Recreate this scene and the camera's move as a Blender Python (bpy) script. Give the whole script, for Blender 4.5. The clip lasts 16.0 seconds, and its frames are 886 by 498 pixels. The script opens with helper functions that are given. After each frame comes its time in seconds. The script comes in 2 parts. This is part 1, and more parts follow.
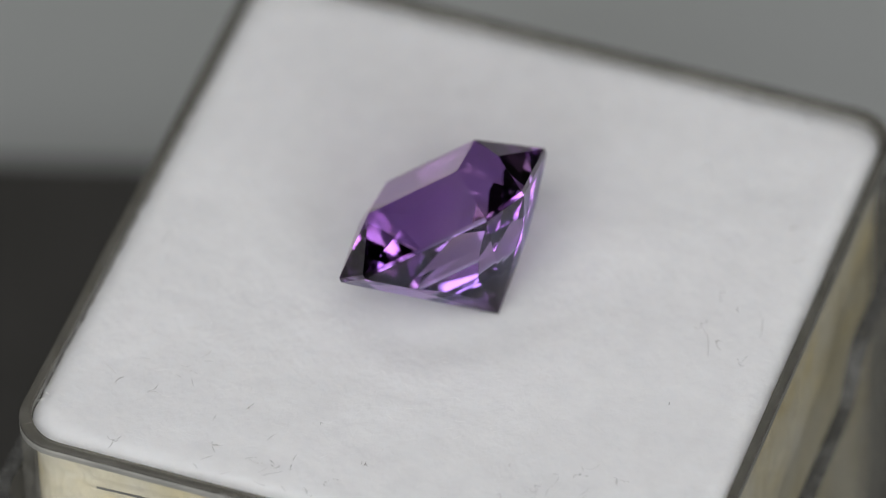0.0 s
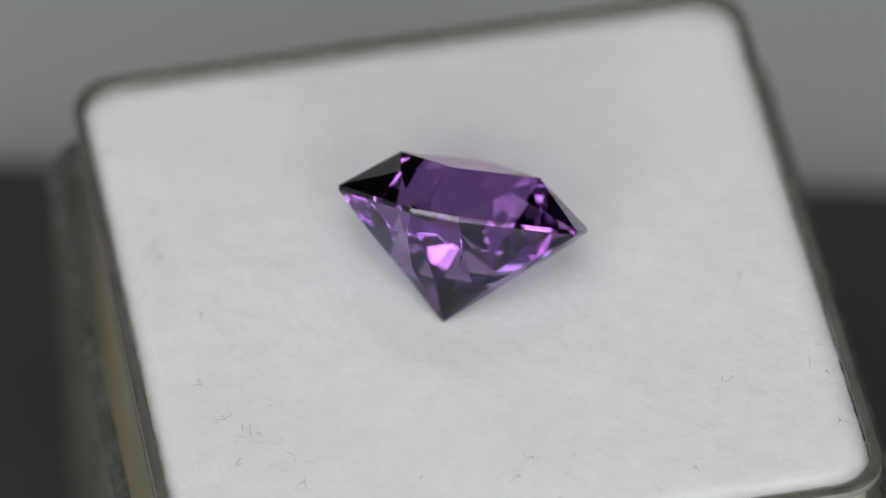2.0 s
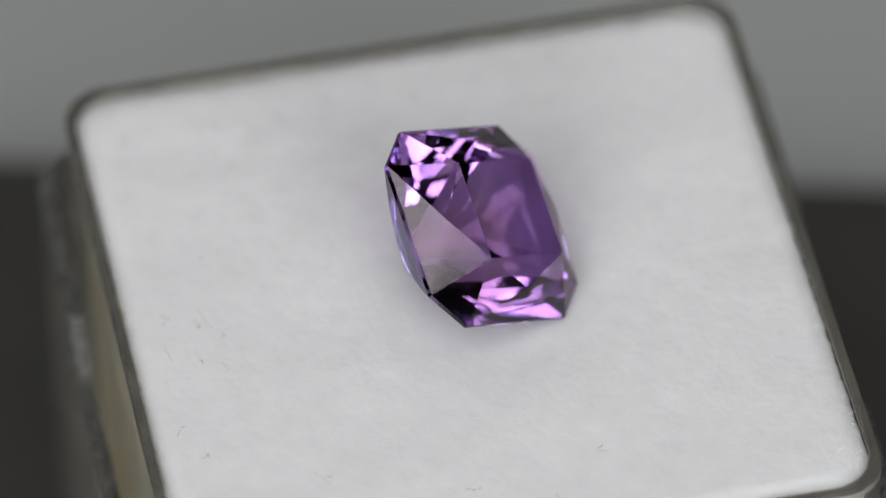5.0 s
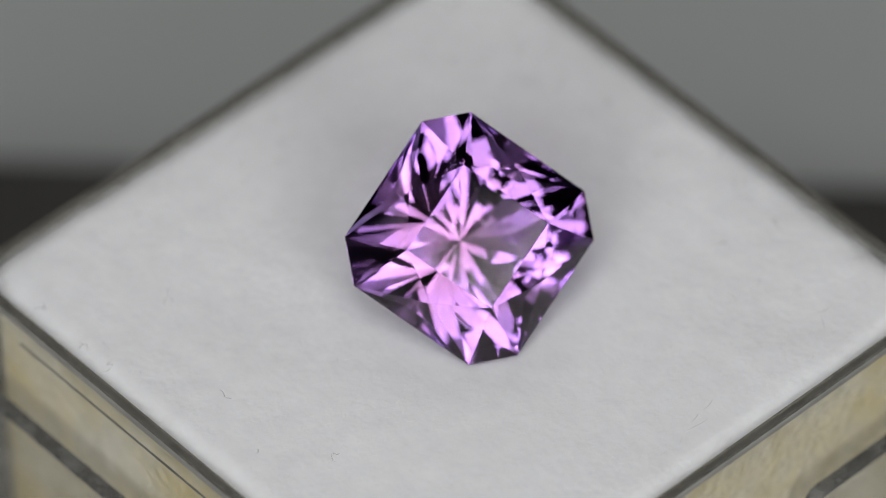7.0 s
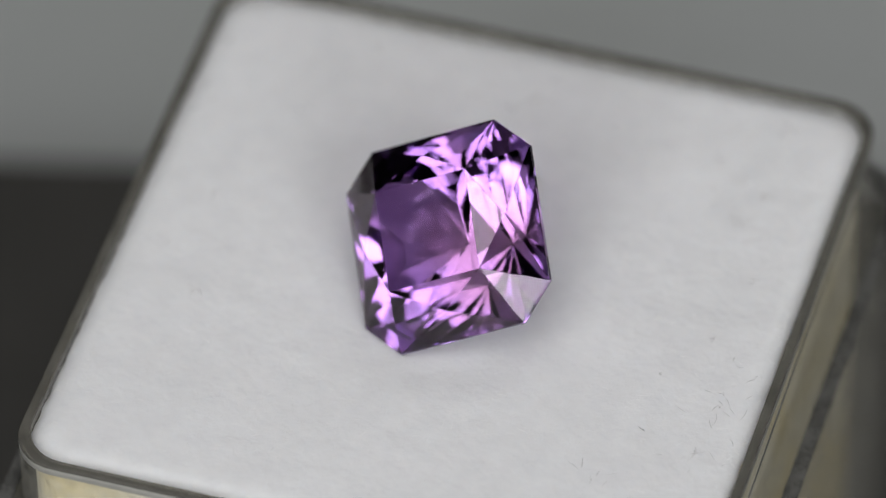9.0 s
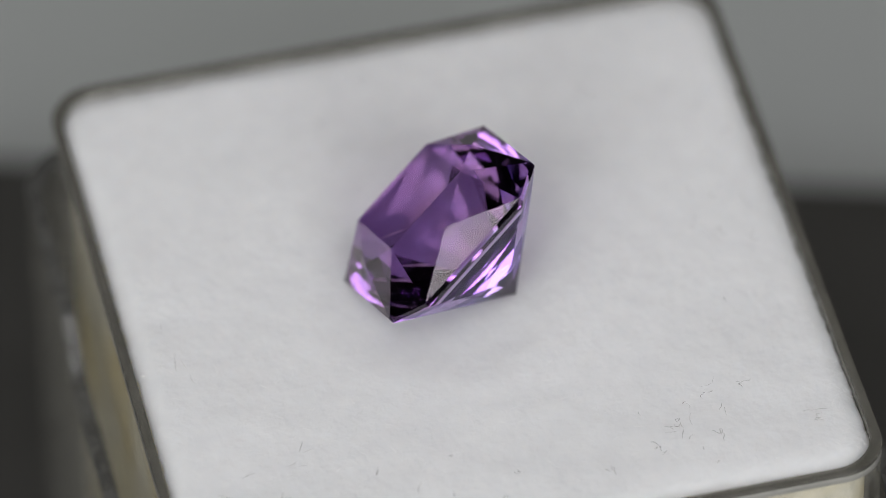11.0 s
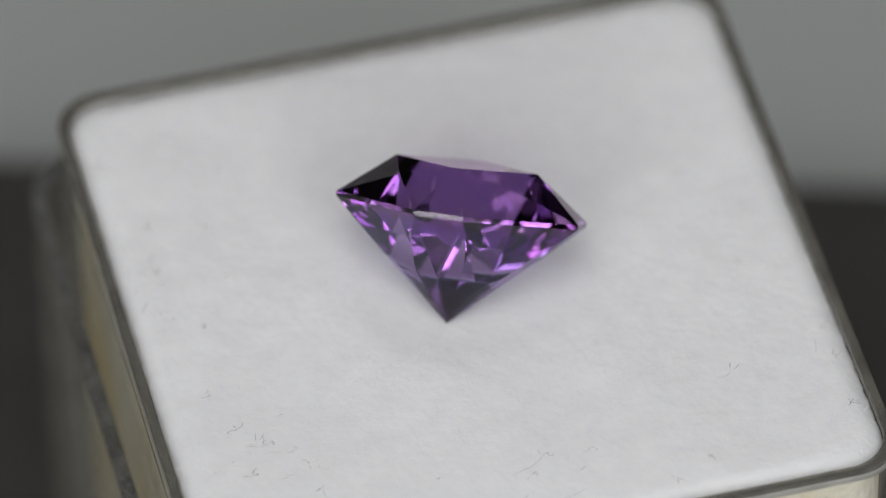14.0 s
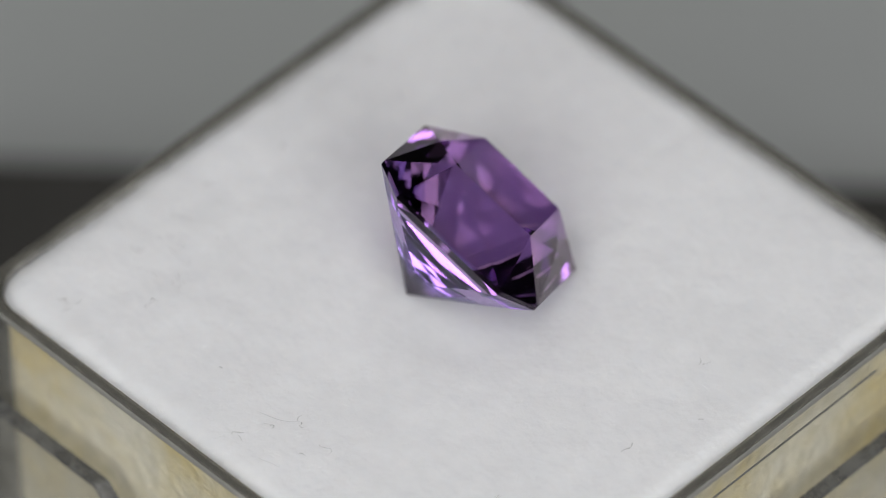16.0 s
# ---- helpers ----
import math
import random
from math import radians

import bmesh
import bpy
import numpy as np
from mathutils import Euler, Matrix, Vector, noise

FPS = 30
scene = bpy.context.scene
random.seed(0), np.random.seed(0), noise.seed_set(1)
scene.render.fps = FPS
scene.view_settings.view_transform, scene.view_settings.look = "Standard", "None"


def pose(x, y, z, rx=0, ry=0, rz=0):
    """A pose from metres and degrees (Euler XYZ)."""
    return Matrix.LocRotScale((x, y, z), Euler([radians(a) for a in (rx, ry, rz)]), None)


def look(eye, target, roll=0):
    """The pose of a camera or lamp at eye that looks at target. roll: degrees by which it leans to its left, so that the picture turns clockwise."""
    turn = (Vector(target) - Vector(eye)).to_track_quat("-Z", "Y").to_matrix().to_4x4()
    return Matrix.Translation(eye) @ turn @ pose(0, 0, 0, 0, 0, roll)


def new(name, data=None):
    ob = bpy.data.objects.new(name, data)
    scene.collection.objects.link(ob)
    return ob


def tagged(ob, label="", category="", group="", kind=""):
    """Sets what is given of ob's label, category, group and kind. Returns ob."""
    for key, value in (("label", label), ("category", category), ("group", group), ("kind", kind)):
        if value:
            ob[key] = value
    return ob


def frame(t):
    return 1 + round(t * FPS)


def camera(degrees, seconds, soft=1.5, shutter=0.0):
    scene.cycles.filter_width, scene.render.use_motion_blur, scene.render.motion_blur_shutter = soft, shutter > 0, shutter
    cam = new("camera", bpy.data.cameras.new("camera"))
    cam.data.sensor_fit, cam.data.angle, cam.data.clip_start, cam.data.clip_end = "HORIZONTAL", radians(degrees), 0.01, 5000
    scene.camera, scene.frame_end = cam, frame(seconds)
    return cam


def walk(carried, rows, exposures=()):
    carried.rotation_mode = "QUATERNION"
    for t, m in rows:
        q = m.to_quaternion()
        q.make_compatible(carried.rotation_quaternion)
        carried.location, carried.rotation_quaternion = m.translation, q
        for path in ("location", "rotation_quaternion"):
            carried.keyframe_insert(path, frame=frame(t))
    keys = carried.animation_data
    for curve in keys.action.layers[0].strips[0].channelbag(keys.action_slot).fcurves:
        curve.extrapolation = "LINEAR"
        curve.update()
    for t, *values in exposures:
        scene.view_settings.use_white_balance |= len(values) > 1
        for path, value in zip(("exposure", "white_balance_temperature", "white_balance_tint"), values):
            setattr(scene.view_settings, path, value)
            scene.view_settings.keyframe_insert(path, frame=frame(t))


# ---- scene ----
cam = camera(6.986, 16.0, soft=0.8)
EYE = Vector((0.0, -0.21289, 0.22771))
AIM = Vector((-0.002441, 0.686006, -0.727591))
cam.data.dof.use_dof = True
cam.data.dof.focus_distance = 0.3065
cam.data.dof.aperture_fstop = 23.0
STAND = look(EYE, EYE + AIM, -0.967)
walk(cam, [(0.0, STAND), (16.0, STAND)],
     [(0.0, 0.05), (3.2, 0.09), (5.3, 0.09), (6.0, 0.03), (7.2, -0.08), (8.0, -0.03), (10.3, 0.05), (11.5, 0.08), (13.0, 0.06), (16.0, 0.13)])

# ---- light: a soft lamp over the table, soft lamps beside the lens and low fill lamps added below it, in a dim room ----
world = bpy.data.worlds.new("world")
scene.world = world
world.use_nodes = True
world.node_tree.nodes["Background"].inputs[0].default_value = (0.9, 0.95, 1.0, 1)
world.node_tree.nodes["Background"].inputs[1].default_value = 0.05


def soft_lamp(name, eye, target, sx, sy, watts, color):
    data = bpy.data.lights.new(name, "AREA")
    data.shape, data.size, data.size_y, data.energy, data.color = "RECTANGLE", sx, sy, watts, color
    ob = new(name, data)
    ob.matrix_world = look(Vector(eye), Vector(target))
    return ob


soft_lamp("softbox_light", (-0.07, -0.34, 0.66), (-0.07, -0.3399, 0), 0.54, 0.42, 2.5, (1.0, 0.985, 0.97))
for side in (-1, 1):
    soft_lamp("side_light", (side * 0.25, -0.45, 0.395), (0, 0, 0), 0.28, 0.20, 0.88, (1.0, 0.99, 0.98))
    # added low fill pair, brightens the foam sides and the stone's dark facets
    soft_lamp("fill_light", (side * 0.195, -0.585, 0.205), (0, 0, 0.0), 0.29, 0.19, 1.15, (0.97, 0.985, 1.0))


# ---- materials ----
def mat(name):
    m = bpy.data.materials.new(name)
    m.use_nodes = True
    nt = m.node_tree
    return m, nt, nt.nodes["Principled BSDF"]


def link(nt, a, b):
    nt.links.new(a, b)


def noise_node(nt, scale, detail=4.0, rough=0.55):
    tc = nt.nodes.new("ShaderNodeTexCoord")
    n = nt.nodes.new("ShaderNodeTexNoise")
    n.inputs["Scale"].default_value = scale
    n.inputs["Detail"].default_value = detail
    n.inputs["Roughness"].default_value = rough
    link(nt, tc.outputs["Object"], n.inputs["Vector"])
    return n


def ramp(nt, src, stops):
    r = nt.nodes.new("ShaderNodeValToRGB")
    while len(r.color_ramp.elements) < len(stops):
        r.color_ramp.elements.new(0.5)
    for e, (p, c) in zip(r.color_ramp.elements, stops):
        e.position, e.color = p, (*c, 1)
    link(nt, src, r.inputs[0])
    return r


def bump(nt, bsdf, src, strength, dist):
    b = nt.nodes.new("ShaderNodeBump")
    b.inputs["Strength"].default_value = strength
    b.inputs["Distance"].default_value = dist
    link(nt, src, b.inputs["Height"])
    link(nt, b.outputs[0], bsdf.inputs["Normal"])


def surface(name, low, high, scale, rough, fine=None, bump_dist=0.0, strength=0.6):
    m, nt, b = mat(name)
    n = noise_node(nt, scale)
    r = ramp(nt, n.outputs["Fac"], [(0.3, low), (0.7, high)])
    link(nt, r.outputs[0], b.inputs["Base Color"])
    b.inputs["Roughness"].default_value = rough
    if fine:
        bump(nt, b, noise_node(nt, fine, 5.0).outputs["Fac"], strength, bump_dist)
    return m


def glass(name, color, ior, rough):
    m, nt, b = mat(name)
    nt.nodes.remove(b)
    g = nt.nodes.new("ShaderNodeBsdfGlass")
    g.inputs["Color"].default_value = (*color, 1)
    g.inputs["IOR"].default_value = ior
    g.inputs["Roughness"].default_value = rough
    link(nt, g.outputs[0], nt.nodes["Material Output"].inputs[0])
    return m, nt, g


FELT = surface("white_felt", (0.745, 0.745, 0.762), (0.79, 0.79, 0.805), 900.0, 1.0, 2600.0, 0.00020, 0.2)
FIBRE = surface("felt_fibre", (0.74, 0.74, 0.73), (0.80, 0.80, 0.79), 900.0, 0.9)
FOAM, foam_nt, foam_bsdf = mat("yellowed_foam")
foam_bsdf.inputs["Roughness"].default_value = 0.95
foam_stain = ramp(foam_nt, noise_node(foam_nt, 170.0, 5.0, 0.6).outputs["Fac"], [(0.36, (0.66, 0.55, 0.28)), (0.50, (0.70, 0.64, 0.47)), (0.66, (0.76, 0.73, 0.64))])
foam_grain = ramp(foam_nt, noise_node(foam_nt, 1500.0, 4.0, 0.6).outputs["Fac"], [(0.3, (0.86, 0.86, 0.86)), (0.6, (1.0, 1.0, 1.0))])
foam_mix = foam_nt.nodes.new("ShaderNodeMixRGB")
foam_mix.blend_type = "MULTIPLY"
foam_mix.inputs[0].default_value = 1.0
link(foam_nt, foam_stain.outputs[0], foam_mix.inputs[1])
link(foam_nt, foam_grain.outputs[0], foam_mix.inputs[2])
link(foam_nt, foam_mix.outputs[0], foam_bsdf.inputs["Base Color"])
bump(foam_nt, foam_bsdf, noise_node(foam_nt, 1800.0, 5.0).outputs["Fac"], 0.6, 0.0003)
MAT = surface("black_mat", (0.034, 0.033, 0.030), (0.045, 0.043, 0.040), 90.0, 0.75, 2500.0, 0.0002)
TABLE = surface("grey_board", (0.36, 0.378, 0.373), (0.42, 0.437, 0.437), 14.0, 0.6, 900.0, 0.0001)
WALL = surface("painted_wall", (0.045, 0.045, 0.045), (0.06, 0.06, 0.06), 2.0, 0.9, 60.0, 0.001)
PALE_FILL = surface("pale_fill_wall", (0.22, 0.22, 0.21), (0.26, 0.26, 0.25), 2.0, 0.9, 60.0, 0.001)
HAIR = surface("pale_grey_hair", (0.30, 0.30, 0.30), (0.42, 0.41, 0.41), 900.0, 0.7)
LINT = surface("grey_lint", (0.20, 0.20, 0.20), (0.36, 0.35, 0.35), 900.0, 0.9)
EDGE, edge_nt, edge_bsdf = glass("clear_plastic_edge", (0.68, 0.67, 0.63), 1.49, 0.08)
edge_haze = edge_nt.nodes.new("ShaderNodeBsdfDiffuse")
edge_haze.inputs[0].default_value = (0.46, 0.45, 0.41, 1)
edge_mix = edge_nt.nodes.new("ShaderNodeMixShader")
edge_wear = ramp(edge_nt, noise_node(edge_nt, 600.0, 7.0, 0.75).outputs["Fac"], [(0.3, (0.06, 0.06, 0.06)), (0.75, (0.26, 0.26, 0.26))])
link(edge_nt, edge_wear.outputs[0], edge_mix.inputs[0])
link(edge_nt, edge_bsdf.outputs[0], edge_mix.inputs[1])
link(edge_nt, edge_haze.outputs[0], edge_mix.inputs[2])
link(edge_nt, edge_mix.outputs[0], edge_nt.nodes["Material Output"].inputs[0])
COLLAR = surface("frosted_plastic", (0.20, 0.20, 0.185), (0.30, 0.295, 0.27), 500.0, 0.35, 900.0, 0.00004)
# darker copy of the clear edge: the rim's dark reflections put into its tint
SHELL_EDGE, shell_nt, shell_bsdf = glass("dark_tinted_edge", (0.30, 0.30, 0.29), 1.49, 0.12)
shell_haze = shell_nt.nodes.new("ShaderNodeBsdfDiffuse")
shell_haze.inputs[0].default_value = (0.30, 0.30, 0.29, 1)
shell_mix = shell_nt.nodes.new("ShaderNodeMixShader")
shell_wear = ramp(shell_nt, noise_node(shell_nt, 600.0, 7.0, 0.75).outputs["Fac"], [(0.3, (0.10, 0.10, 0.10)), (0.75, (0.45, 0.45, 0.45))])
link(shell_nt, shell_wear.outputs[0], shell_mix.inputs[0])
link(shell_nt, shell_bsdf.outputs[0], shell_mix.inputs[1])
link(shell_nt, shell_haze.outputs[0], shell_mix.inputs[2])
link(shell_nt, shell_mix.outputs[0], shell_nt.nodes["Material Output"].inputs[0])
GROOVE = surface("dark_joint", (0.10, 0.10, 0.09), (0.15, 0.15, 0.14), 700.0, 0.9)
SHEET, sheet_nt, sheet_bsdf = mat("clear_plastic_sheet")
sheet_nt.nodes.remove(sheet_bsdf)
sheet_see = sheet_nt.nodes.new("ShaderNodeBsdfTransparent")
sheet_see.inputs[0].default_value = (0.992, 0.99, 0.975, 1)
sheet_gloss = sheet_nt.nodes.new("ShaderNodeBsdfGlossy")
sheet_gloss.inputs["Roughness"].default_value = 0.06
sheet_haze = sheet_nt.nodes.new("ShaderNodeBsdfDiffuse")
sheet_haze.inputs[0].default_value = (0.72, 0.71, 0.66, 1)
sheet_facing = sheet_nt.nodes.new("ShaderNodeLayerWeight")
sheet_facing.inputs[0].default_value = 0.25
sheet_power = sheet_nt.nodes.new("ShaderNodeMath")
sheet_power.operation = "POWER"
sheet_power.inputs[1].default_value = 3.0
sheet_gain = sheet_nt.nodes.new("ShaderNodeMath")
sheet_gain.operation = "MULTIPLY_ADD"
sheet_gain.inputs[1].default_value, sheet_gain.inputs[2].default_value = 0.3, 0.04
link(sheet_nt, sheet_facing.outputs["Facing"], sheet_power.inputs[0])
link(sheet_nt, sheet_power.outputs[0], sheet_gain.inputs[0])
sheet_a, sheet_b = sheet_nt.nodes.new("ShaderNodeMixShader"), sheet_nt.nodes.new("ShaderNodeMixShader")
link(sheet_nt, sheet_gain.outputs[0], sheet_a.inputs[0])
link(sheet_nt, sheet_see.outputs[0], sheet_a.inputs[1])
link(sheet_nt, sheet_gloss.outputs[0], sheet_a.inputs[2])
sheet_scuff = ramp(sheet_nt, noise_node(sheet_nt, 500.0, 7.0, 0.75).outputs["Fac"], [(0.4, (0.03, 0.03, 0.03)), (0.8, (0.22, 0.22, 0.22))])
link(sheet_nt, sheet_scuff.outputs[0], sheet_b.inputs[0])
link(sheet_nt, sheet_a.outputs[0], sheet_b.inputs[1])
link(sheet_nt, sheet_haze.outputs[0], sheet_b.inputs[2])
link(sheet_nt, sheet_b.outputs[0], sheet_nt.nodes["Material Output"].inputs[0])
GEM, gem_nt, gem_bsdf = glass("violet_crystal", (0.85, 0.8, 0.92), 1.66, 0.0)
# tint by height: dark reflections painted in at the point, bluish below the girdle, pinker in the crown
gem_tc = gem_nt.nodes.new("ShaderNodeTexCoord")
gem_xyz = gem_nt.nodes.new("ShaderNodeSeparateXYZ")
gem_map = gem_nt.nodes.new("ShaderNodeMapRange")
gem_map.inputs["From Min"].default_value, gem_map.inputs["From Max"].default_value = -0.005, 0.002
link(gem_nt, gem_tc.outputs["Object"], gem_xyz.inputs[0])
link(gem_nt, gem_xyz.outputs["Z"], gem_map.inputs["Value"])
gem_tint = ramp(gem_nt, gem_map.outputs[0], [(0.0, (0.58, 0.55, 0.60)), (0.18, (0.66, 0.63, 0.72)), (0.30, (0.69, 0.68, 0.90)), (0.62, (0.71, 0.68, 0.91)), (0.75, (0.95, 0.86, 0.93))])
link(gem_nt, gem_tint.outputs[0], gem_bsdf.inputs["Color"])
# flat see-through sheet added inside the stone, stands in for light absorbed with depth
TINT_SHEET, tint_nt, tint_bsdf = mat("violet_tint_sheet")
tint_nt.nodes.remove(tint_bsdf)
tint_see = tint_nt.nodes.new("ShaderNodeBsdfTransparent")
tint_ramp = ramp(tint_nt, noise_node(tint_nt, 260.0, 2.0).outputs["Fac"], [(0.35, (0.82, 0.64, 0.83)), (0.65, (0.86, 0.68, 0.83))])
link(tint_nt, tint_ramp.outputs[0], tint_see.inputs[0])
link(tint_nt, tint_see.outputs[0], tint_nt.nodes["Material Output"].inputs[0])
felt_bsdf = FELT.node_tree.nodes["Principled BSDF"]
felt_bsdf.inputs["Subsurface Weight"].default_value = 0.8
felt_bsdf.inputs["Subsurface Radius"].default_value = (1.0, 0.95, 0.9)
felt_bsdf.inputs["Subsurface Scale"].default_value = 0.0028


def part(name, bm, material, parent=None, label=""):
    me = bpy.data.meshes.new(name)
    bm.normal_update()
    bm.to_mesh(me)
    bm.free()
    me.materials.append(material)
    ob = new(name, me)
    if parent:
        ob.parent = parent
    if label:
        ob["label"] = label
    return ob


def rounded_square(half, radius, steps=8):
    pts = []
    for k in range(4):
        a0 = math.pi / 2 * k
        cx, cy = [(1, 1), (-1, 1), (-1, -1), (1, -1)][k]
        for i in range(steps + 1):
            a = a0 + math.pi / 2 * i / steps
            pts.append((cx * (half - radius) + radius * math.cos(a), cy * (half - radius) + radius * math.sin(a)))
    return pts


def densify(pts, step):
    out = []
    for i, p in enumerate(pts):
        q = pts[(i + 1) % len(pts)]
        d = math.dist(p, q)
        n = max(1, int(d / step))
        for k in range(n):
            out.append((p[0] + (q[0] - p[0]) * k / n, p[1] + (q[1] - p[1]) * k / n))
    return out


MM = 0.001
TURN = 29.696                      # degrees a second, clockwise from above
AXIS_TO_BOX = pose(0.00006, 0.00032, 0, 0, 0, 69.743)   # the box stands almost centred on the turning axis
FLOOR_Z = -0.030

# ---- the room, table and mat ----


def slab(name, x0, x1, y0, y1, z0, z1, material, bevel=0.0):
    bm = bmesh.new()
    bmesh.ops.create_cube(bm, size=1.0)
    for v in bm.verts:
        v.co = Vector((x0 if v.co.x < 0 else x1, y0 if v.co.y < 0 else y1, z0 if v.co.z < 0 else z1))
    if bevel:
        bmesh.ops.bevel(bm, geom=bm.edges[:], offset=bevel, segments=2, affect="EDGES")
    return part(name, bm, material)


table = tagged(slab("table_top", -0.45, 0.45, -0.8, 0.17, -0.8, FLOOR_Z - 0.002, TABLE, 0.002),
               "smooth pale grey solid table block", "table", kind="structure")
black_mat = tagged(slab("black_mat", -0.40, 0.40, -0.74, 0, FLOOR_Z - 0.002, FLOOR_Z, MAT, 0.0004),
                   "matt black mat lying on the grey table", "mat")
black_mat.matrix_world = pose(0, 0.0355, 0, 0, 0, -3.6)
# unseen walls; the south one is nearer and paler to reflect into the stone
for nm, box in (("wall_north", (-1.5, 1.5, 1.5, 1.6, -0.8, 1.5)), ("wall_south", (-1.5, 1.5, -0.9, -0.8, -0.8, 1.5)),
                ("wall_east", (1.5, 1.6, -1.5, 1.5, -0.8, 1.5)), ("wall_west", (-1.6, -1.5, -1.5, 1.5, -0.8, 1.5))):
    tagged(slab(nm, *box, PALE_FILL if nm == "wall_south" else WALL), "plain painted wall added out of view", "wall", kind="structure")
tagged(slab("ceiling", -1.6, 1.6, -1.6, 1.6, 1.5, 1.6, WALL), "plain grey ceiling", "ceiling", kind="structure")
tagged(slab("floor", -1.6, 1.6, -1.6, 1.6, -0.9, -0.8, WALL), "plain grey floor", "floor", kind="structure")

MOVING = []                        # (thing, pose on the turntable at the start)


def riding(ob, m):
    MOVING.append((ob, m))
    return ob


# ---- the clear box ----


def shell(outer, r_out, wall, z_top, z_bottom, notch=None, floor=0.0):
    """A square cup with rounded corners; notch(x, y) gives how far the rim is let down."""
    out = densify(rounded_square(outer, r_out), 0.5 * MM)
    inn = [((outer - wall) / outer * x, (outer - wall) / outer * y) for x, y in out]
    e = 0.14 * MM
    bm = bmesh.new()
    drop = [notch(x, y) if notch else 0.0 for x, y in out]

    def ring(pts, z, k=1.0, follow=True):
        return [bm.verts.new((x * k, y * k, z - (d if follow else 0))) for (x, y), d in zip(pts, drop)]

    kin = 1 + e / (outer - wall)
    kout = 1 - e / outer
    rings = [ring(out, z_bottom + e, 1, False), ring(out, z_top - e), ring(out, z_top - 0.3 * e, 1 - 0.3 * e / outer),
             ring(out, z_top, kout), ring(inn, z_top, kin), ring(inn, z_top - e), ring(inn, z_bottom + floor, 1, False)]
    n = len(out)
    for a, b in zip(rings, rings[1:]):
        for i in range(n):
            bm.faces.new((a[i], a[(i + 1) % n], b[(i + 1) % n], b[i]))
    low = ring(out, z_bottom, kout, False)
    for i in range(n):
        bm.faces.new((low[i], low[(i + 1) % n], rings[0][(i + 1) % n], rings[0][i]))
    bm.faces.new(list(reversed(low)))
    bm.faces.new(rings[-1])
    bmesh.ops.recalc_face_normals(bm, faces=bm.faces[:])
    return bm


def rim(outer, r_out, wall, z_top, z_low, notch=None, e=0.13 * MM):
    """The thick top edge of a cup: a closed ring with softened edges."""
    out = densify(rounded_square(outer, r_out), 0.5 * MM)
    profile = [(0, z_low), (0, z_top - e), (0.3 * e, z_top - 0.3 * e), (e, z_top), (wall - e, z_top), (wall - 0.3 * e, z_top - 0.3 * e), (wall, z_top - e), (wall, z_low)]
    bm = bmesh.new()
    rings = [[bm.verts.new((x * (outer - d) / outer, y * (outer - d) / outer, z - (notch(x, y) if notch else 0.0))) for x, y in out] for d, z in profile]
    n = len(out)
    for a, b in zip(rings, rings[1:] + rings[:1]):
        for i in range(n):
            bm.faces.new((a[i], a[(i + 1) % n], b[(i + 1) % n], b[i]))
    bmesh.ops.recalc_face_normals(bm, faces=bm.faces[:])
    return bm


def finger_notch(x, y):
    if abs(y) < 14 * MM:
        return 0.0
    a = abs(x) / MM
    return 2.4 * MM * min(1.0, max(0.0, (6.1 - a) / 1.45))


def gem_box():
    ob = tagged(new("gem_box"), "small square clear plastic display box with yellowed foam", "box")
    tray = part("inner_tray", shell(15.11 * MM, 2.0 * MM, 0.40 * MM, -0.56 * MM, -29.0 * MM, None, 0.8 * MM), SHEET, ob, "clear plastic tray wall")
    part("tray_collar", rim(15.11 * MM, 2.0 * MM, 0.40 * MM, -0.19 * MM, -0.55 * MM), COLLAR, tray, "grey frosted plastic collar")
    part("tray_rim", rim(15.11 * MM, 2.0 * MM, 0.42 * MM, 0.0, -0.18 * MM, None, 0.08 * MM), EDGE, tray, "clear plastic rim with its dark look put in the tint")
    for x, line in ((-15.135, ((11.0, -1.75), (-1.8, -1.1), (-10.5, -1.2))), (15.135, ((-11.2, -1.50), (9.5, -1.48)))):
        bm = bmesh.new()
        rows = [[bm.verts.new((x * MM + u, y * MM, z * MM + w)) for u, w in ((-3e-5, -4e-5), (3e-5, -4e-5), (3e-5, 4e-5), (-3e-5, 4e-5))] for y, z in line]
        for p, q in zip(rows, rows[1:]):
            for i in range(4):
                bm.faces.new((p[i], p[(i + 1) % 4], q[(i + 1) % 4], q[i]))
        bm.faces.new(rows[0])
        bm.faces.new(rows[-1])
        bmesh.ops.recalc_face_normals(bm, faces=bm.faces[:])
        part("mould_line", bm, GROOVE, tray, "thin dark mould line")
    cup = part("outer_shell", shell(16.4 * MM, 2.6 * MM, 0.66 * MM, -5.0 * MM, FLOOR_Z, finger_notch, 0.9 * MM), SHEET, ob,
               "clear plastic outer shell with a finger notch")
    part("shell_rim", rim(16.4 * MM, 2.6 * MM, 0.66 * MM, -4.8 * MM, -4.99 * MM, finger_notch, 0.08 * MM), SHELL_EDGE, cup, "clear plastic rim with its dark look put in the tint")
    return ob


riding(gem_box(), AXIS_TO_BOX)


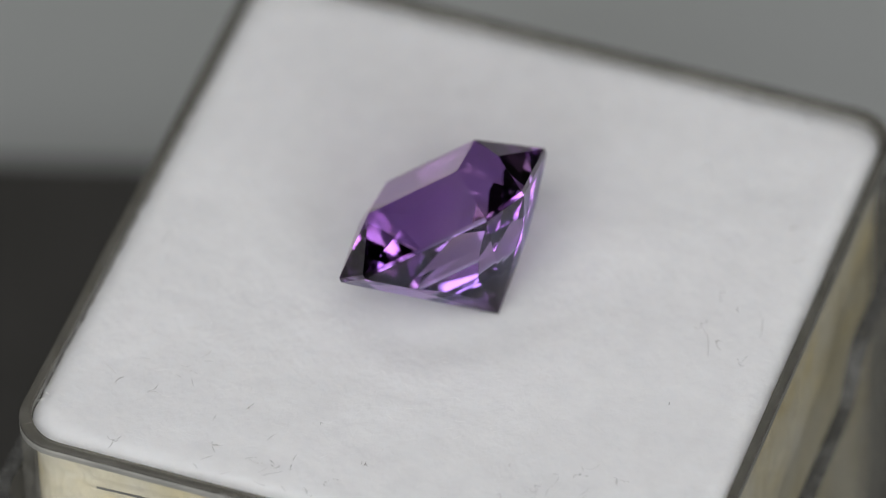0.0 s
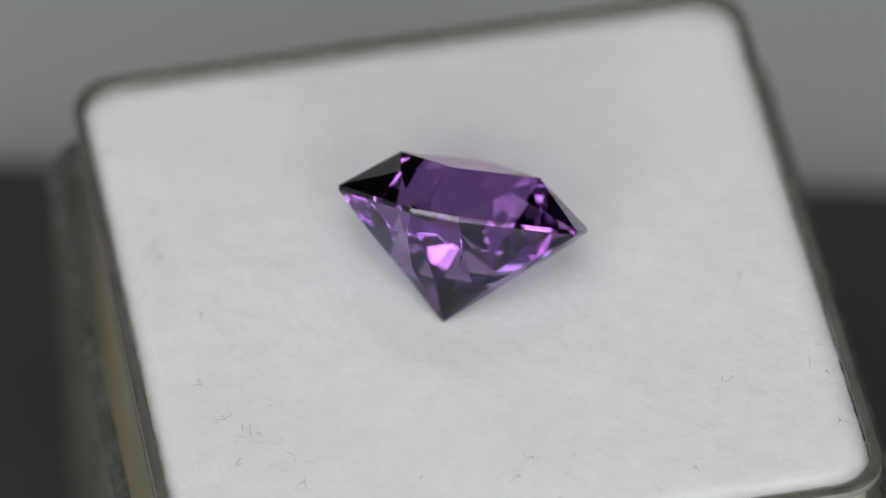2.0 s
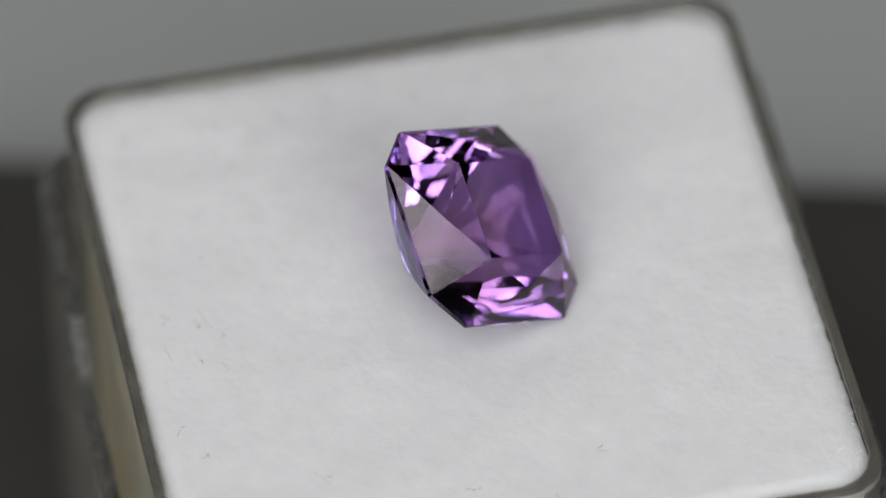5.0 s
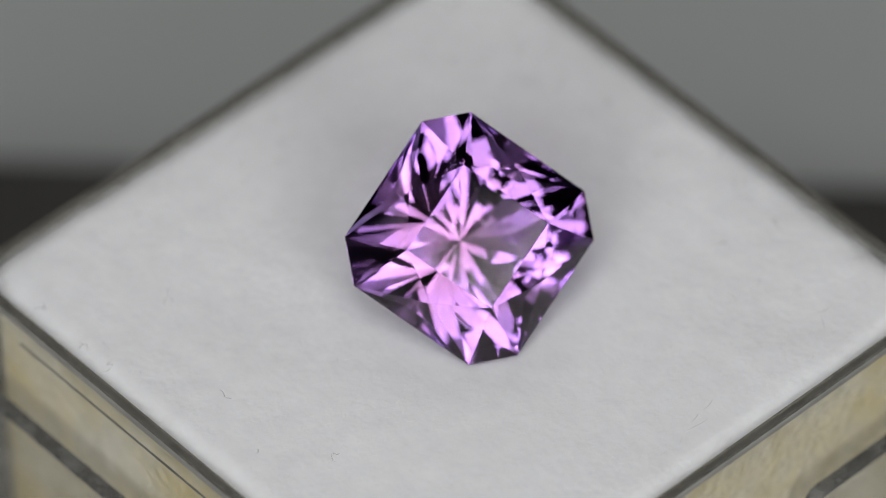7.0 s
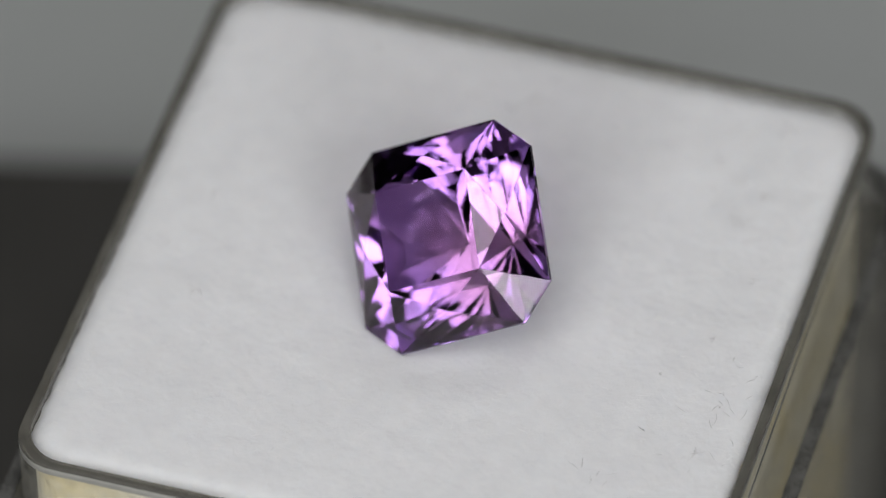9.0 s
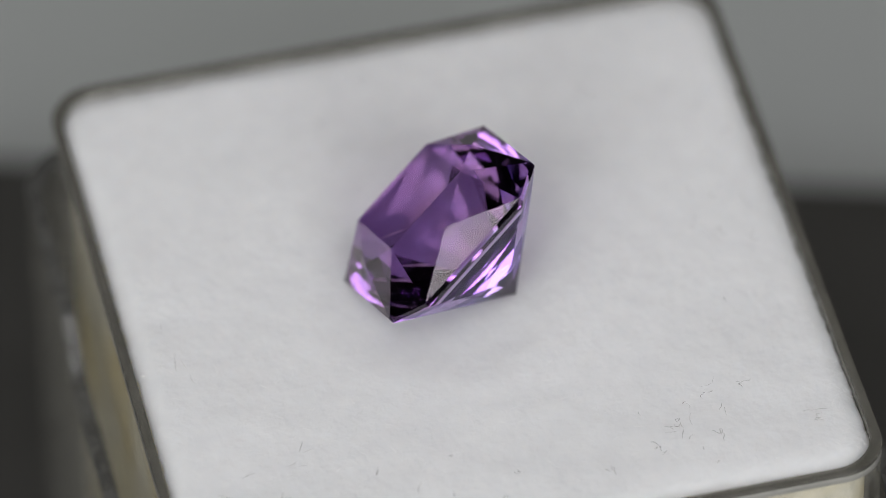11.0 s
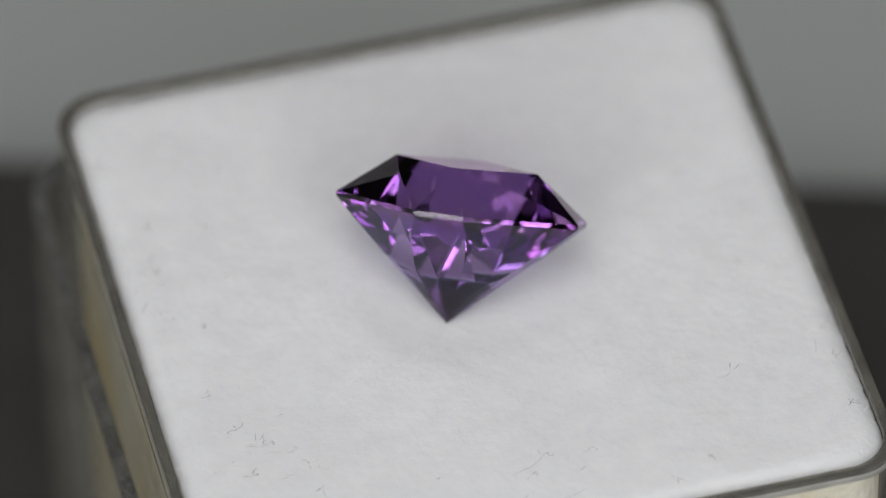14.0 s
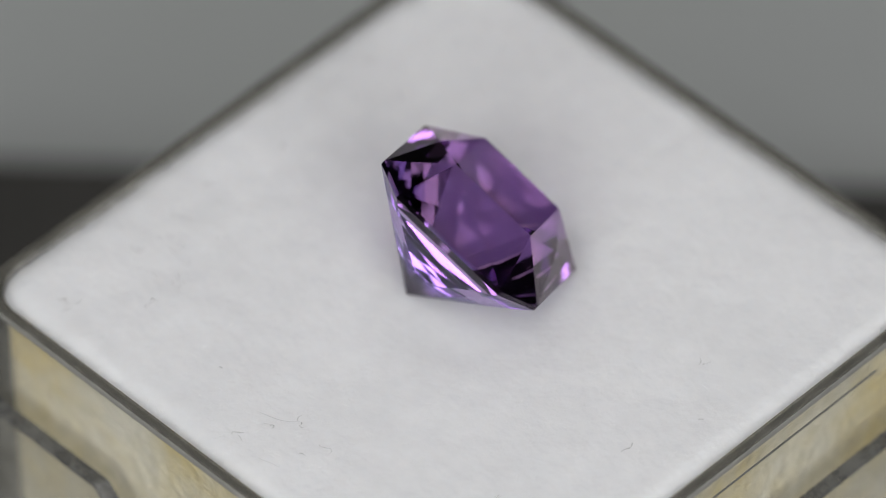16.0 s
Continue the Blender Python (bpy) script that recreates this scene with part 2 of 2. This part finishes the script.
def foam_block():
    bm = bmesh.new()
    pts = densify(rounded_square(14.54 * MM, 1.7 * MM), 1.0 * MM)
    levels = [(-28.1, 0.97), (-27.5, 1.0), (-16, 1.0), (-8, 1.0), (-1.15, 1.0), (-1.0, 0.995)]
    rings = []
    for z, k in levels:
        rings.append([bm.verts.new((x * k * (1 + 0.006 * noise.noise((x * 300, y * 300, z))), y * k * (1 + 0.006 * noise.noise((x * 300, y * 300, z + 9))), z * MM))
                      for x, y in pts])
    n = len(pts)
    for a, b in zip(rings, rings[1:]):
        for i in range(n):
            bm.faces.new((a[i], a[(i + 1) % n], b[(i + 1) % n], b[i]))
    bm.faces.new(list(reversed(rings[0])))
    bm.faces.new(rings[-1])
    ob = part("foam_block", bm, FOAM)
    return tagged(ob, "yellowed cream foam block filling the clear box", "foam")


riding(foam_block(), AXIS_TO_BOX)

PAD_HALF = 14.62 * MM
PAD_TOP = -0.10 * MM
DENT = AXIS_TO_BOX.inverted() @ Vector((-0.0009, 0.0008, 0))


def pad_height(x, y):
    u = noise.noise((x * 260, y * 260, 0.3)) * 0.065 + noise.noise((x * 900, y * 900, 5.1)) * 0.035
    # the stone presses a shallow dent under itself
    d = math.hypot(x - DENT.x, y - DENT.y) / MM
    k = min(1.0, max(0.0, (6.5 - d) / 2.5))
    k = k * k * (3 - 2 * k)
    return (PAD_TOP + u * MM) * (1 - k) + (-0.255 * MM + 0.06 * u * MM) * k


def felt_pad():
    ob = tagged(new("felt_pad"), "white fluffy felt pad filling the top of the box", "pad")
    bm = bmesh.new()
    outline = densify(rounded_square(PAD_HALF, 1.7 * MM), 0.25 * MM)
    n = len(outline)
    ks = [1.0] + [0.995, 0.985, 0.97] + [0.97 * (1 - (i / 56)) for i in range(1, 56)]
    prev = None
    base = [bm.verts.new((x * 0.985, y * 0.985, -0.95 * MM)) for x, y in outline]
    first = base
    prev = base
    for j, k in enumerate(ks):
        row = []
        for x, y in outline:
            px, py = x * k, y * k
            z = pad_height(px, py)
            edge = (1 - k) * PAD_HALF / MM
            if edge < 0.9:
                z -= 0.34 * MM * (1 - edge / 0.9) ** 2
                s = 1 + 0.006 * noise.noise((x * 2500, y * 2500, 2.0))
                px, py = px * s, py * s
            row.append(bm.verts.new((px, py, z)))
        for i in range(n):
            bm.faces.new((prev[i], prev[(i + 1) % n], row[(i + 1) % n], row[i]))
        prev = row
    c = bm.verts.new((0, 0, pad_height(0, 0)))
    for i in range(n):
        bm.faces.new((prev[i], prev[(i + 1) % n], c))
    bm.faces.new(list(reversed(first)))
    for f in bm.faces:
        f.smooth = True
    part("felt_sheet", bm, FELT, ob)
    # loose fibres standing out of the surface and over the edge
    rng = random.Random(4)
    verts, faces = [], []

    def hair(p, d, length, width):
        side = d.cross(Vector((rng.uniform(-1, 1), rng.uniform(-1, 1), rng.uniform(-1, 1)))).normalized() * width
        bend = Vector((rng.uniform(-1, 1), rng.uniform(-1, 1), rng.uniform(-0.8, 0.3))) * length * 0.35
        i = len(verts)
        for k, wd in ((0, 1.0), (0.5, 0.8), (1.0, 0.3)):
            q = p + d * length * k + bend * k * k
            verts.extend([q - side * wd, q + side * wd])
        faces.extend([(i, i + 1, i + 3, i + 2), (i + 2, i + 3, i + 5, i + 4)])

    for _ in range(3000):
        x, y = outline[rng.randrange(n)]
        nrm = Vector((x, y, 0)).normalized()
        nrm = Vector((math.copysign(1, x) if abs(x) > abs(y) else 0, math.copysign(1, y) if abs(y) >= abs(x) else 0, 0)) * 0.7 + nrm * 0.3
        k = 1 - rng.random() * 0.03
        p = Vector((x * k, y * k, pad_height(x, y) - (0.34 * max(0.0, 1 - (1 - k) * 16) ** 2 + 0.15 * rng.random()) * MM))
        d = (nrm * rng.uniform(0.2, 1.0) + Vector((rng.uniform(-.7, .7), rng.uniform(-.7, .7), rng.uniform(-0.1, 0.7)))).normalized()
        hair(p, d, rng.uniform(0.10, 0.34) * MM, 0.008 * MM)
    for _ in range(6000):
        x, y = rng.uniform(-1, 1) * PAD_HALF * 0.98, rng.uniform(-1, 1) * PAD_HALF * 0.98
        d = Vector((rng.uniform(-1, 1), rng.uniform(-1, 1), rng.uniform(0.0, 0.35))).normalized()
        hair(Vector((x, y, pad_height(x, y) - 0.02 * MM)), d, rng.uniform(0.15, 0.5) * MM, 0.0045 * MM)
    me = bpy.data.meshes.new("felt_fuzz")
    me.from_pydata(verts, [], faces)
    me.materials.append(FIBRE)
    fib = new("felt_fuzz", me)
    fib.parent = ob
    tagged(fib, "fine loose white felt fuzz", kind="stuff")
    return ob


riding(felt_pad(), AXIS_TO_BOX)

# ---- the stone ----
GEM_POSE = (pose(-0.000722, 0.000559, 0.00343) @ Matrix.Rotation(radians(133.494), 4, "Z")
            @ Matrix.Rotation(radians(42.345), 4, "Y") @ Matrix.Rotation(radians(-1.514), 4, "Z"))


def gemstone():
    """Square stone with cut corners, cut facet by facet: table, star, main and corner facets on the crown, a starburst pavilion."""
    K, L, DEPTH, TABLE_H, TABLE_R, GIRDLE = 5.27, 4.478, 4.948, 1.924, 3.088, 0.105
    half_cut = math.sqrt(2) * L - K
    bm = bmesh.new()
    bmesh.ops.create_cube(bm, size=24.0)

    def cut(normal, point):
        bmesh.ops.bisect_plane(bm, geom=bm.verts[:] + bm.edges[:] + bm.faces[:], dist=1e-5, plane_co=point, plane_no=normal, clear_outer=True)
        rim = [e for e in bm.edges if e.is_boundary]
        if rim:
            bmesh.ops.holes_fill(bm, edges=rim, sides=0)

    def through_three(a, b, c):
        n = (b - a).cross(c - a).normalized()
        cut(n if n.dot(a) > 0 else -n, a)

    def polar(r, deg, z):
        return Vector((r * math.cos(radians(deg)), r * math.sin(radians(deg)), z))

    def corner(i, s, z):
        a = radians(90 * i)
        return Vector((K * math.cos(a) - s * half_cut * math.sin(a), K * math.sin(a) + s * half_cut * math.cos(a), z))

    def pavilion(az, angle, point):
        a = radians(angle)
        cut(Vector((math.sin(a) * math.cos(radians(az)), math.sin(a) * math.sin(radians(az)), -math.cos(a))), point)

    culet = Vector((0, 0, -DEPTH))
    CULET_ANGLE = 41.5
    jitter = random.Random(82)

    def tangent(q, turn, share):
        """A facet that touches a smooth belly between the flat point and the girdle; share 0 to 1 goes up."""
        off = abs((turn + 45) % 90 - 45)
        reach = max(math.hypot(K, half_cut) * math.cos(radians(off) - math.atan2(half_cut, K)), L / math.cos(radians(45 - off)) if off > 44.9 else 0)
        if off < 0.1:
            reach = K
        low = math.tan(radians(CULET_ANGLE))
        rest = DEPTH - GIRDLE - low * reach
        high = max(low + 0.05, math.tan(radians(43.2 + 12.25 * (off / 45) ** 2)))
        start = max(0.8, reach - 2 * rest / (high - low))
        bend = 2 * rest / (reach - start)
        r = start + share * (reach - start)
        slope = low + bend * share
        z = -DEPTH + low * r + 0.5 * bend * share * (r - start)
        wobble = 0 if share == 1.0 else jitter.uniform(-0.5, 0.5)
        pavilion(q + turn, math.degrees(math.atan(slope)) + wobble, polar(r, q + turn, z))

    cut(Vector((0, 0, 1)), Vector((0, 0, TABLE_H)))
    for i in range(4):
        q = 90 * i
        cut(polar(1, q, 0), polar(K, q, 0))
        cut(polar(1, q + 45, 0), polar(L, q + 45, 0))
        t0, t1, mid = polar(TABLE_R, q, TABLE_H), polar(TABLE_R, q + 90, TABLE_H), polar(3.42, q + 45, 1.30)
        g0, g1 = corner(i, 1, GIRDLE), corner(i + 1, -1, GIRDLE)
        through_three(t0, t1, mid)
        through_three(g0, g1, mid)
        through_three(t0, mid, g0)
        through_three(t1, mid, g1)
        through_three(t0, corner(i, -1, GIRDLE), g0)
        # pavilion: mains to the point, then the breaks below the girdle
        lo0, lo1 = corner(i, 1, -GIRDLE), corner(i + 1, -1, -GIRDLE)
        for turn, angle in ((5.6, 42.0), (16.9, 41.4), (28.1, 41.95), (39.4, 41.35), (50.6, 41.95), (61.9, 41.4), (73.1, 42.0), (84.4, 41.45)):
            pavilion(q + turn, angle, culet)
        # offset rows of small facets, steeper towards the girdle and most of all along the long sides
        for row, share in enumerate((0.14, 0.34, 0.52, 0.75, 1.0)):
            for turn in range(8):
                tangent(q, 11.25 * turn + (5.625 if row % 2 else 0), share)
    bmesh.ops.dissolve_limit(bm, angle_limit=radians(0.2), verts=bm.verts[:], edges=bm.edges[:])
    bmesh.ops.recalc_face_normals(bm, faces=bm.faces[:])
    bmesh.ops.scale(bm, vec=(MM, MM, MM), verts=bm.verts[:])
    ob = part("gemstone", bm, GEM)
    tint_bm = bmesh.new()
    ring = [tint_bm.verts.new(corner(i, k, 0.0) * MM * 0.997) for i in range(4) for k in (-1, 1)]
    tint_bm.faces.new(ring)
    part("tint_sheet", tint_bm, TINT_SHEET, ob, "violet tint sheet added inside the crystal")
    return tagged(ob, "faceted violet square cut gemstone tilted on white felt", "gemstone")


riding(gemstone(), GEM_POSE)

# ---- lint on the felt ----


def thread(bm, rng, start, heading, length, width, curl, wander, n=9):
    """A thin tapering three-sided fibre that wanders over the felt."""
    p, a, prev = Vector(start), heading, None
    for k in range(n):
        w = width * (1.0 - 0.5 * abs(2 * k / n - 1))
        side = Vector((-math.sin(a), math.cos(a), 0)) * w
        row = [bm.verts.new(p + side), bm.verts.new(p + Vector((0, 0, w * 1.5))), bm.verts.new(p - side)]
        if prev:
            for i in range(3):
                bm.faces.new((prev[i], prev[(i + 1) % 3], row[(i + 1) % 3], row[i]))
        else:
            bm.faces.new(row)
        prev = row
        a += curl / n + rng.uniform(-wander, wander)
        p = p + Vector((math.cos(a), math.sin(a), rng.uniform(-0.03, 0.08))) * (length / n)
    bm.faces.new(list(reversed(prev)))


def lint_speck(seed):
    """A small snarl of two to four curled fibres."""
    rng = random.Random(seed)
    bm = bmesh.new()
    for _ in range(rng.choice((1, 2, 2, 3, 4))):
        at = (rng.uniform(-0.12, 0.12) * MM, rng.uniform(-0.12, 0.12) * MM, 0)
        thread(bm, rng, at, rng.uniform(0, 6.28), rng.uniform(0.2, 0.6) * MM, rng.uniform(0.008, 0.014) * MM, rng.uniform(-2.5, 2.5), 0.5)
    if rng.random() < 0.4:
        thread(bm, rng, (0, 0, 0), rng.uniform(0, 6.28), 0.12 * MM, 0.028 * MM, 0, 0.6, 4)
    return part("lint_speck", bm, LINT)


def lint_hair(seed, length, heading):
    rng = random.Random(seed)
    bm = bmesh.new()
    thread(bm, rng, (0, 0, 0), radians(heading) - 0.35, length, 0.010 * MM, 0.7, 0.22, 14)
    return part("lint_hair", bm, HAIR)


# places on the felt at the start, in millimetres from the turning axis
SPECKS = [
    (-14.6, -5.4), (-9.1, -7.2), (-8.0, -10.5), (-7.2, -10.8), (-14.7, -8.9), (-10.4, -9.3), (-8.1, -10.9), (-6.0, -8.2), (15.3, 9.3), (12.7,
    10.5), (11.1, 11.1), (10.8, 6.4), (5.9, 10.4), (3.2, 12.4), (0.4, 11.2), (8.7, -7.3), (11.8, -4.9), (14.3, 2.7), (11.8, -2.1), (11.1, -1.1),
    (-6.5, -12.1), (-5.6, -11.4), (-4.1, -10.5), (4.9, -11.2), (6.4, -11.7), (3.9, -11.1), (3.0, -12.0), (1.9, -10.5), (1.6, -12.6), (4.1,
    -13.5), (3.0, -13.9), (3.1, -14.6), (8.1, -14.7), (7.9, -15.1), (-0.7, -12.5), (10.3, -2.7), (10.9, -3.9), (14.5, 0.9)]
# hairs: place, length, heading
HAIRS = [
    (-10.9, -8.9, 1.1, -32.0), (-9.0, -10.0, 0.8, -44.0), (12.1, 9.9, 0.9, 136.0), (-12.0, 5.2, 1.7, -111.0), (-12.4, 2.9, 0.6, -87.0), (-15.2,
    -4.4, 0.9, -64.0), (-12.4, 3.4, 1.2, -113.0), (-12.5, 2.0, 0.7, -106.0), (2.2, -12.1, 0.6, -18.0), (5.1, -10.9, 0.6, 6.0), (12.7, -3.6, 1.2,
    89.0), (10.2, -2.7, 2.2, -67.0)]
to_pad = AXIS_TO_BOX.inverted()


def on_felt(x, y):
    q = to_pad @ Vector((x * MM, y * MM, 0))
    return pose(x * MM, y * MM, pad_height(q.x, q.y))


for i, (x, y) in enumerate(SPECKS):
    riding(tagged(lint_speck(i + 1), "tiny snarl of grey lint caught on white felt", "lint", "lint on the felt"), on_felt(x, y))
for i, (x, y, length, heading) in enumerate(HAIRS):
    riding(tagged(lint_hair(i + 90, length * MM, heading), "fine curved grey hair lying on white felt", "hair", "hairs on the felt"), on_felt(x, y))

# faint wisps caught round the densest lint
wisps = random.Random(31)
for i in range(30):
    cx, cy, spread = ((-8.9, -10.6, 1.3), (2.7, -12.3, 1.2), (-12.3, -5.4, 1.2))[i % 3]
    x, y = cx + wisps.gauss(0, spread), cy + wisps.gauss(0, spread * 0.7)
    wisp = lint_hair(i + 200, wisps.uniform(0.3, 0.8) * MM, wisps.uniform(0, 360))
    riding(tagged(wisp, "short faint grey wisp caught on white felt", "hair", "hairs on the felt"), on_felt(x, y))


def motions():
    for ob, m in MOVING:
        walk(ob, [(k / 4, Matrix.Rotation(radians(-TURN * k / 4), 4, "Z") @ m) for k in range(65)])


motions()
